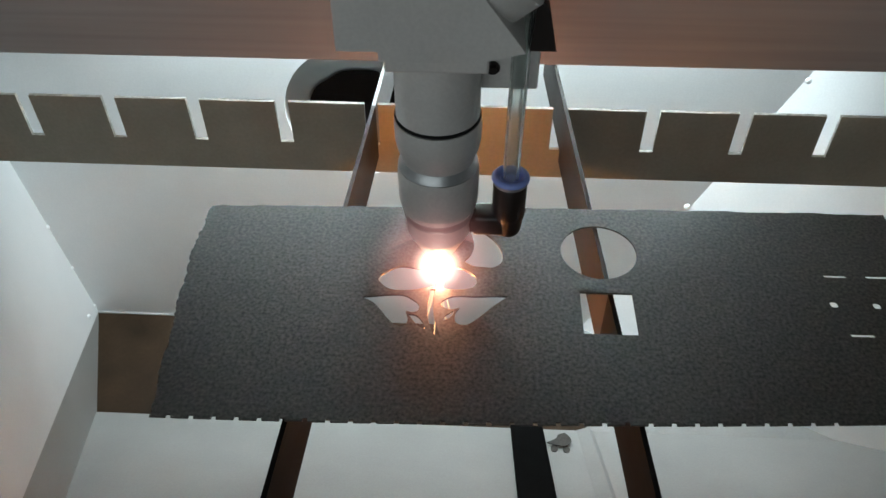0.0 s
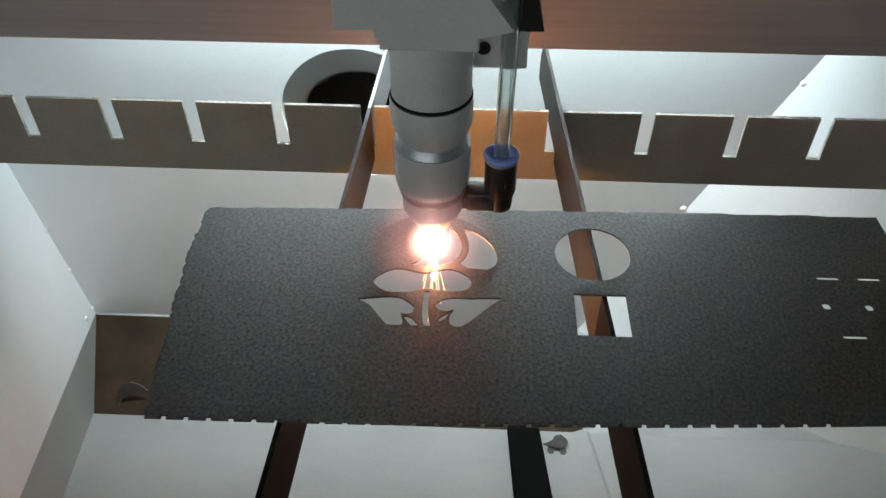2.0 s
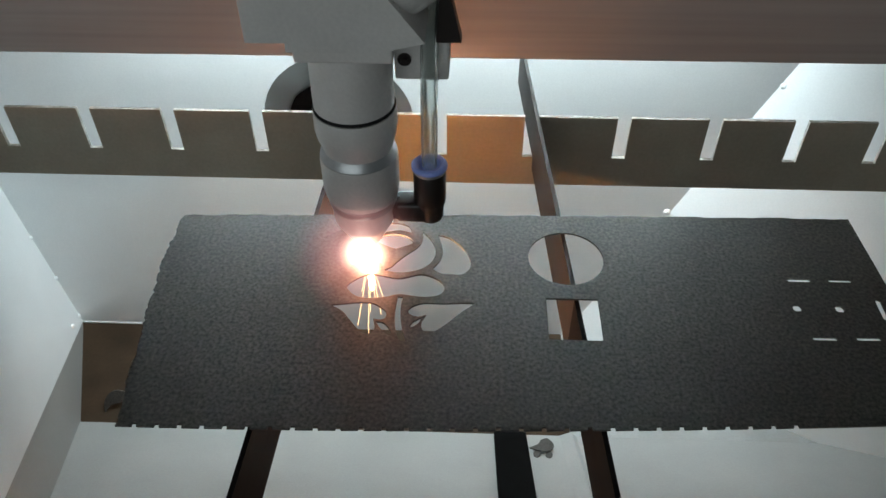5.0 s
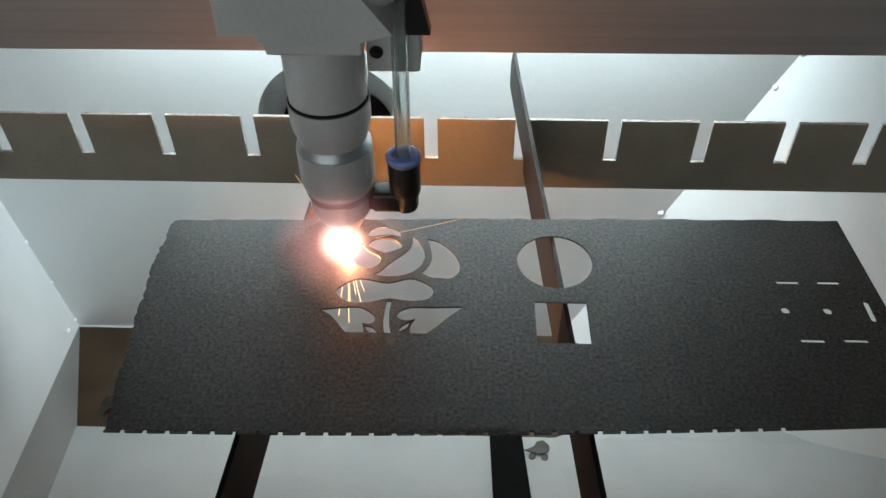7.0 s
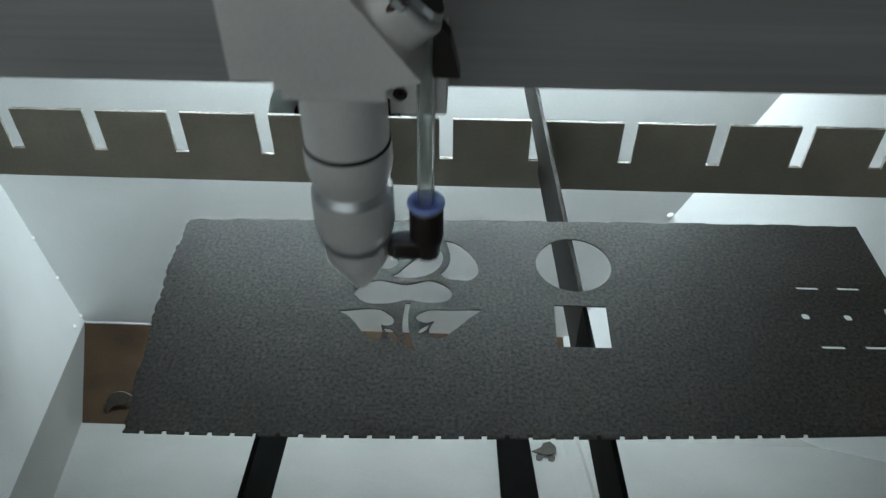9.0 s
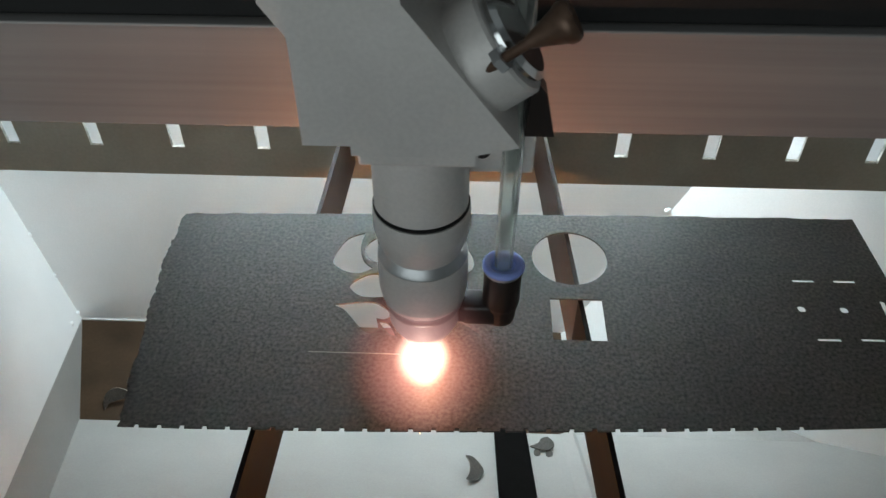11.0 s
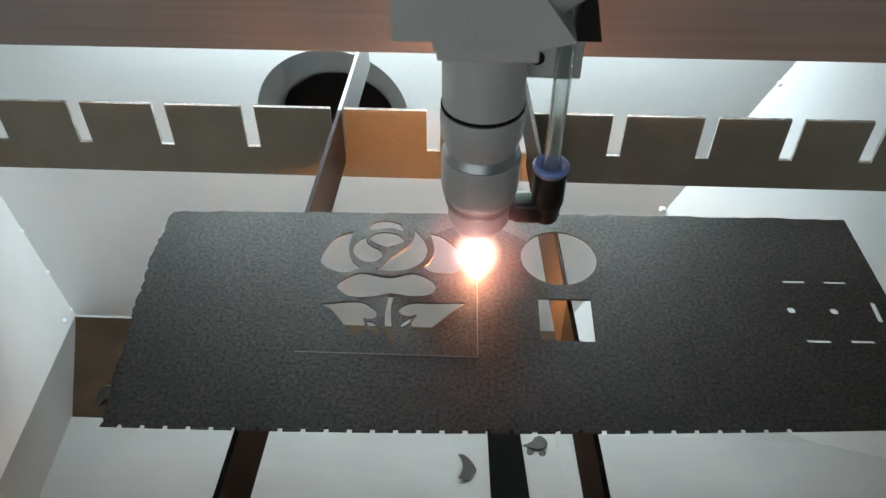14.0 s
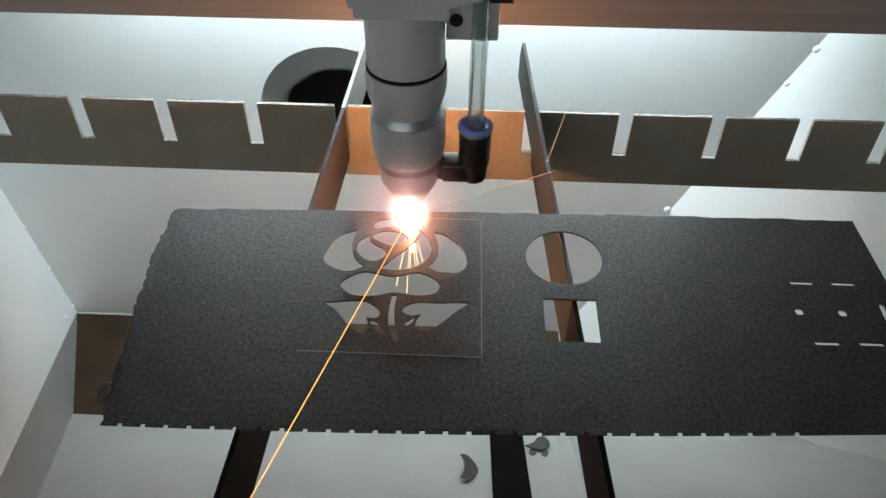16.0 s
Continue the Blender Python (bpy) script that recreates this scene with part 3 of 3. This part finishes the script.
        for f in ((0.0465, 0.0255, 0), (0.0750, 0.0258, 0.001), (0.1000, 0.0262, 0.003), (0.1700, 0.0280, 0.012)):
            ring.append([tube.verts.new((f[1] + r * math.cos(2 * math.pi * i / n), f[2] + r * math.sin(2 * math.pi * i / n), f[0])) for i in range(n)])
        if k in (0, 2):
            rings.append(ring)
    for ring in rings:
        for a, b in zip(ring, ring[1:]):
            for i in range(n):
                tube.faces.new((a[i], a[(i + 1) % n], b[(i + 1) % n], b[i]))
    for e in (0, -1):
        for i in range(n):
            tube.faces.new((rings[0][e][i], rings[0][e][(i + 1) % n], rings[1][e][(i + 1) % n], rings[1][e][i]))
    for v in [v for v in tube.verts if not v.link_faces]:
        tube.verts.remove(v)
    hose = smooth(part("air_hose", tube, HOSE, head, "clear plastic air hose"))
    tagged(head, "grey anodised laser cutting head with air nozzle", "laser head")
    return head


def build_plume():
    """The white-hot spot over the cut, the bloom painted round it, and the orange jet below the sheet."""
    plume = empty("cutting_plume")

    def drop(rx, rz, cz, n=24, m=14):
        prof = [(max(1e-5, rx * math.sin(math.pi * k / m)), cz + rz * math.cos(math.pi * k / m)) for k in range(m + 1)]
        return lathe(prof, n)

    core = smooth(part("core", drop(0.0014, 0.0014, 0.0), glow("white_hot", (1.0, 0.44, 0.24), 3300.0), plume, "white-hot spot"))
    core.location = (0, 0, 0.0015)
    smooth(part("jet", drop(0.0012, 0.0065, -0.0130), glow("orange_jet", (1.0, 0.38, 0.095), 1500.0), plume, "orange jet of molten metal"))
    # glowing shells that paint the bloom; the core is the real source
    for name, radius, mat, label in (("flare", 0.0116, FLARE_BLOOM, "white bloom painted round the spot"), ("bloom_halo", 0.0285, PINK_BLOOM, "pink bloom painted round the spot")):
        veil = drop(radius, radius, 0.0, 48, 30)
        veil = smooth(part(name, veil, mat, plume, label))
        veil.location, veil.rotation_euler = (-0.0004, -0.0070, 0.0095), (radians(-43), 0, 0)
    hot = glow("spark_gold", (1.0, 0.60, 0.28), 3.0)
    rng = random.Random(7)
    for k in range(9):
        a = 2 * math.pi * k / 9 + rng.uniform(-0.3, 0.3)
        lean, far = rng.uniform(0.05, 0.28), rng.uniform(0.020, 0.042)
        tip = Vector((lean * far * math.cos(a), lean * far * math.sin(a), -far))
        part("spark", pipe([tip * 0.25, tip * 0.65, tip], 0.00014, 6), hot, plume)
    tagged(plume, "white-hot cutting flare with an orange glow at the nozzle", "cutting flare")
    return plume


# ---- the workshop around the machine ----
def build_room():
    # unseen dark panel behind the bed, added to dim what the sheet reflects
    lid = slab([(-0.75, 0.34, 0.16), (0.75, 0.34, 0.16), (0.75, 0.62, 1.00), (-0.75, 0.62, 1.00)], 0.02)
    tagged(link("reflection_blocker", lid, BLOCKER_DARK), "unseen dark panel added to darken the sheet's reflections", "machine lid", kind="structure")
    tagged(link("room_floor", box(-1.8, 1.8, -1.8, 1.8, -0.95, -0.90), FLOOR), "grey concrete workshop floor", kind="structure")
    tagged(link("ceiling", box(-1.9, 1.9, -1.9, 1.9, 1.9, 1.95), ROOM), "plain pale workshop ceiling", kind="structure")
    for name, b in (("room_wall_north", (-1.8, 1.8, 1.8, 1.9, -0.9, 1.9)), ("room_wall_south", (-1.8, 1.8, -1.9, -1.8, -0.9, 1.9)),
                    ("room_wall_east", (1.8, 1.9, -1.8, 1.8, -0.9, 1.9)), ("room_wall_west", (-1.9, -1.8, -1.8, 1.8, -0.9, 1.9))):
        tagged(link(name, box(*b), ROOM), "plain grey workshop wall", kind="structure")


build_hopper()
build_duct()
build_bed()
build_sheet()
build_scrap()
build_strip()
build_rib()
GANTRY = build_gantry()
HEAD = build_head()
PLUME = build_plume()
build_room()
PIECES = [cut_piece(o, l) for o, l in ((BUD_BIG, "dark steel petal piece cut free of the sheet"), (BUD_TOP, "small dark steel bud piece cut from the sheet"),
                                       (BUD_IN, "small dark steel bud piece cut from the sheet"), (BUD_LEFT, "curved dark steel bud piece cut from the sheet"),
                                       (PETAL_L, "dark steel crescent petal cut from the sheet"))]


def build_cut_lines():
    """The bright edge of the square cut round the rose: short lengths with the second at which the beam has passed."""
    made = []
    runs = (((-0.0890, -0.0295), (-0.0230, -0.0295), 6, 9.4, 12.05), ((-0.0230, -0.0295), (-0.0240, 0.0432), 6, 12.05, 14.85), ((-0.0240, 0.0432), (-0.0540, 0.0432), 3, 14.85, 16.0))
    for (x0, y0), (x1, y1), n, t0, t1 in runs:
        ln = math.hypot(x1 - x0, y1 - y0) / n
        for k in range(n):
            u = (k + 0.5) / n
            ob = link("cut_line", box(-ln / 2, ln / 2, -0.00016, 0.00016, -0.0006, 0.0), CUT_EDGE)
            tagged(ob, "thin bright edge of the fresh cut in the sheet", "cut line", "cut lines round the rose")
            made.append((ob, (x0 + (x1 - x0) * u, y0 + (y1 - y0) * u, math.degrees(math.atan2(y1 - y0, x1 - x0))), t0 + (t1 - t0) * (k + 1) / n))
    return made


def build_sparks():
    """A handful of glowing streaks of one length."""
    mats = [glow("spark_orange", (1.0, 0.40, 0.08), 2.6), glow("spark_pale", (1.0, 0.60, 0.34), 0.8)]
    made = []
    for k in range(11):
        bm = pipe([(0, 0, 0), (0, 0, 0.020), (0, 0, 0.040)], 0.00015 if k < 4 else 0.00012, 6)
        ob = link("spark_streak", bm, mats[0 if k < 4 else 1])
        tagged(ob, "glowing orange spark flying off the cut", "spark", "sparks from the cut")
        made.append(ob)
    return made


CUT_LINES = build_cut_lines()
SPARKS = build_sparks()

# seconds, x, y of the beam on the sheet
TRACK = [
    (0.0, -0.0545, 0.0095), (0.3, -0.0500, 0.0110), (0.5, -0.0505, 0.0230), (0.7, -0.0500, 0.0320), (1.0, -0.0585, 0.0320), (1.5, -0.0655, 0.0255), (2.0, -0.0555, 0.0240),
    (2.5, -0.0545, 0.0370), (3.0, -0.0665, 0.0385), (3.5, -0.0625, 0.0330), (4.0, -0.0525, 0.0300), (4.1, -0.0540, 0.0290), (4.2, -0.0600, 0.0250), (4.4, -0.0710, 0.0310),
    (4.8, -0.0740, 0.0240), (5.2, -0.0680, 0.0172), (5.6, -0.0622, 0.0210), (5.9, -0.0690, 0.0290), (6.1, -0.0740, 0.0300), (6.3, -0.0745, 0.0195), (6.5, -0.0755, 0.0175),
    (7.0, -0.0765, 0.0288), (7.5, -0.0825, 0.0290), (8.0, -0.0872, 0.0172), (8.5, -0.0805, 0.0082), (8.8, -0.0745, 0.0110), (8.9, -0.0740, 0.0110), (9.0, -0.0745, 0.0030),
    (9.1, -0.0790, -0.0120), (9.2, -0.0840, -0.0265), (9.35, -0.0890, -0.0290), (11.5, -0.0335, -0.0310), (12.0, -0.0228, -0.0300), (12.5, -0.0228, -0.0180),
    (13.0, -0.0228, -0.0050), (13.5, -0.0235, 0.0080), (14.0, -0.0238, 0.0210), (14.5, -0.0245, 0.0342), (15.0, -0.0285, 0.0435), (15.5, -0.0405, 0.0432), (16.0, -0.0535, 0.0432)]
# the same at every tenth of a second, so that head, beam and flare keep together
TRACK = [(k / 10, float(np.interp(k / 10, [r[0] for r in TRACK], [r[1] for r in TRACK])), float(np.interp(k / 10, [r[0] for r in TRACK], [r[2] for r in TRACK])))
         for k in range(161)]
OFF = [(0.3667, 0.5667), (4.0667, 4.40), (8.90, 9.40)]


def beam_at(t):
    ts = [r[0] for r in TRACK]
    return np.interp(t, ts, [r[1] for r in TRACK]), np.interp(t, ts, [r[2] for r in TRACK])


def motions():
    walk(HEAD, [(t, pose(x, y, 0)) for t, x, y in TRACK])
    walk(GANTRY, [(t, pose(0, y + 0.0550, 0)) for t, x, y in TRACK])
    # the flare follows the beam; while the beam is shut it waits inside the closed housing
    step = 1 / FPS
    rows = {}
    for t, x, y in TRACK:
        if not any(a <= t <= b for a, b in OFF):
            rows[round(t * FPS)] = (x, y, 0.0)
    for a, b in OFF:
        for t, z in ((a, 0.0), (a + step, 0.205), (b - step, 0.205), (b, 0.0)):
            x, y = beam_at(round(t * FPS) / FPS)
            rows[round(t * FPS)] = (x - (0.004 if z else 0), y + (0.008 if z else 0), z)
        for t, x, y in TRACK:
            if a + step < t < b - step:
                rows[round(t * FPS)] = (x - 0.004, y + 0.008, 0.205)
    walk(PLUME, [(f / FPS, pose(*rows[f])) for f in sorted(rows)])
    # pieces fall when their outline is closed
    deg = math.degrees(math.atan(SLOPE))

    def on_chute(x, y, turn):
        return pose(x, y, slope_z(y) + 0.0012, -deg) @ pose(0, 0, 0, 0, 0, turn)

    def propped(x, y, turn):
        return pose(x, y, slope_z(y) + 0.0085, -12, 35) @ pose(0, 0, 0, 0, 0, turn)

    def rest(c):
        return pose(c.x, c.y, 0.0)

    big, top, inner, left, petal = PIECES
    p, c = big
    leaning = pose(-0.316, 0.163, -0.3085, 52) @ pose(0, 0, 0, 0, 0, 150)
    walk(p, [(0.0, rest(c)), (0.34, rest(c)), (0.40, pose(-0.06, 0.05, -0.10, 40, 10, 10)), (0.50, pose(-0.084, 0.1063, -0.282, -33, 0, 30)),
             (0.60, pose(-0.216, 0.125, -0.294, -60, 30, 60)), (0.70, pose(-0.2925, 0.1045, -0.282, -33, 0, 100)), (0.80, pose(-0.326, 0.161, -0.305, 20) @ pose(0, 0, 0, 0, 0, 140)),
             (0.90, leaning), (16.0, leaning)])
    for (p, c), t, x, y in ((top, 2.9, -0.15, 0.20), (inner, 3.9, -0.11, 0.19), (left, 5.95, -0.19, 0.21)):
        walk(p, [(0.0, rest(c)), (t, rest(c)), (t + 0.15, pose(c.x, c.y + 0.05, -0.15, 30, 20, 0)), (t + 0.30, pose(x, y, -0.3162, 0, 0, 40)), (16.0, pose(x, y, -0.3162, 0, 0, 40))])
    p, c = petal
    walk(p, [(0.0, rest(c)), (8.88, rest(c)), (8.97, pose(c.x + 0.02, c.y + 0.02, -0.10, -20, 20, 20)), (9.10, propped(-0.0150, 0.0820, 140)),
             (9.20, propped(-0.0235, 0.0845, 160)), (16.0, propped(-0.0238, 0.0850, 160))])

    # fresh cut edges stand out once the beam has passed
    for ob, (x, y, turn), t in CUT_LINES:
        up, down = pose(x, y, 0.0002, 0, 0, turn), pose(x, y, -0.0003, 0, 0, turn)
        f = min(round(t * FPS), 479)
        walk(ob, [(0.0, down), ((f - 1) / FPS, down), (f / FPS, up), (16.0, up)])
    # sparks: the second, where the flight starts and ends, how many streaks bright and pale; between flights they wait in the head
    flights = [
        (0.7, [((-0.0500, 0.0320, 0.002), (-0.154, -0.010, 0.004), 0, 3)]),
        (1.5, [((-0.0655, 0.0255, 0.002), (-0.107, -0.088, 0.004), 0, 4), ((-0.0655, 0.0255, 0.002), (-0.090, -0.067, 0.004), 4, 6), ((-0.0655, 0.0255, 0.002), (-0.035, -0.037, 0.004), 6, 7), ((-0.0655, 0.0255, 0.002), (-0.031, 0.002, 0.004), 7, 8)]),
        (2.5, [((-0.0545, 0.0370, 0.002), (-0.016, -0.089, 0.004), 0, 4), ((-0.0545, 0.0370, 0.002), (-0.095, 0.041, 0.004), 4, 5)]),
        (3.0, [((-0.0665, 0.0385, 0.002), (-0.163, 0.041, 0.004), 4, 6), ((-0.0665, 0.0385, 0.002), (-0.124, 0.000, 0.004), 6, 7), ((-0.0665, 0.0385, 0.002), (0.082, -0.019, 0.004), 10, 11)]),
        (4.0, [((-0.0525, 0.0300, 0.002), (-0.057, -0.051, 0.004), 4, 5)]),
        (7.0, [((-0.0765, 0.0288, 0.002), (-0.036, 0.041, 0.004), 4, 5), ((-0.0765, 0.0288, 0.002), (-0.108, 0.076, 0.004), 7, 8)]),
        (7.5, [((-0.0825, 0.0290, 0.002), (-0.193, 0.082, 0.004), 4, 7), ((-0.0825, 0.0290, 0.002), (-0.141, -0.005, 0.004), 7, 9)]),
        (8.0, [((-0.0872, 0.0172, 0.002), (0.003, -0.084, 0.008), 0, 4), ((-0.0872, 0.0172, 0.002), (-0.129, -0.025, 0.006), 4, 5), ((-0.0872, 0.0172, 0.002), (-0.107, -0.072, 0.006), 5, 7)]),
        (11.5, [((-0.0335, -0.0310, 0.002), (0.125, -0.0270, 0.008), 0, 4), ((-0.0335, -0.0310, 0.002), (-0.085, -0.0312, 0.004), 4, 5)]),
        (12.0, [((-0.0228, -0.0300, 0.002), (-0.106, -0.035, 0.004), 0, 3), ((-0.0228, -0.0300, 0.002), (0.036, -0.043, 0.004), 4, 6), ((-0.0228, -0.0300, 0.002), (0.028, -0.041, 0.004), 6, 8)]),
        (15.3, [((-0.0357, 0.0433, 0.002), (-0.177, -0.063, 0.004), 0, 4)]),
        (15.5, [((-0.0405, 0.0432, 0.002), (-0.041, -0.086, 0.004), 0, 4), ((-0.0405, 0.0432, 0.002), (-0.121, 0.046, 0.004), 4, 7)]),
        (15.8, [((-0.0483, 0.0432, 0.002), (-0.075, -0.088, 0.004), 0, 4)]),
        (16.0, [((-0.0535, 0.0432, 0.002), (-0.087, -0.097, 0.020), 0, 4), ((-0.0535, 0.0432, 0.002), (-0.003, 0.066, 0.005), 4, 6), ((0.001, 0.063, 0.006), (0.016, 0.112, 0.014), 6, 7)])]

    def waiting(t, k):
        x, y = beam_at(t)
        return pose(x - 0.022 + 0.002 * k, y + 0.012, 0.205)

    for k, ob in enumerate(SPARKS):
        rows = {round(t * FPS): waiting(t, k) for t, x, y in TRACK}
        for t, lines in flights:
            f = round(t * FPS)
            for d in (-2, 2):
                if f + d <= 480:
                    rows[f + d] = waiting((f + d) / FPS, k)
            for g in [g for g in rows if abs(g - f) < 2]:
                del rows[g]
            spot = next(((a, b, i, j) for a, b, i, j in lines if i <= k < j), None)
            for d in (-1, 0, 1):
                if f + d > 480:
                    continue
                if spot is None:
                    rows[f + d] = waiting((f + d) / FPS, k)
                    continue
                a, b, i, j = spot
                a, b = Vector(a), Vector(b)
                way = (b - a).normalized()
                at = a + way * min((b - a).length / (j - i), 0.037) * (k - i) if j - i > 1 else a + way * 0.012
                rows[f + d] = Matrix.Translation(at) @ way.to_track_quat("Z", "Y").to_matrix().to_4x4()
        walk(ob, [(f / FPS, rows[f]) for f in sorted(rows)])


motions()
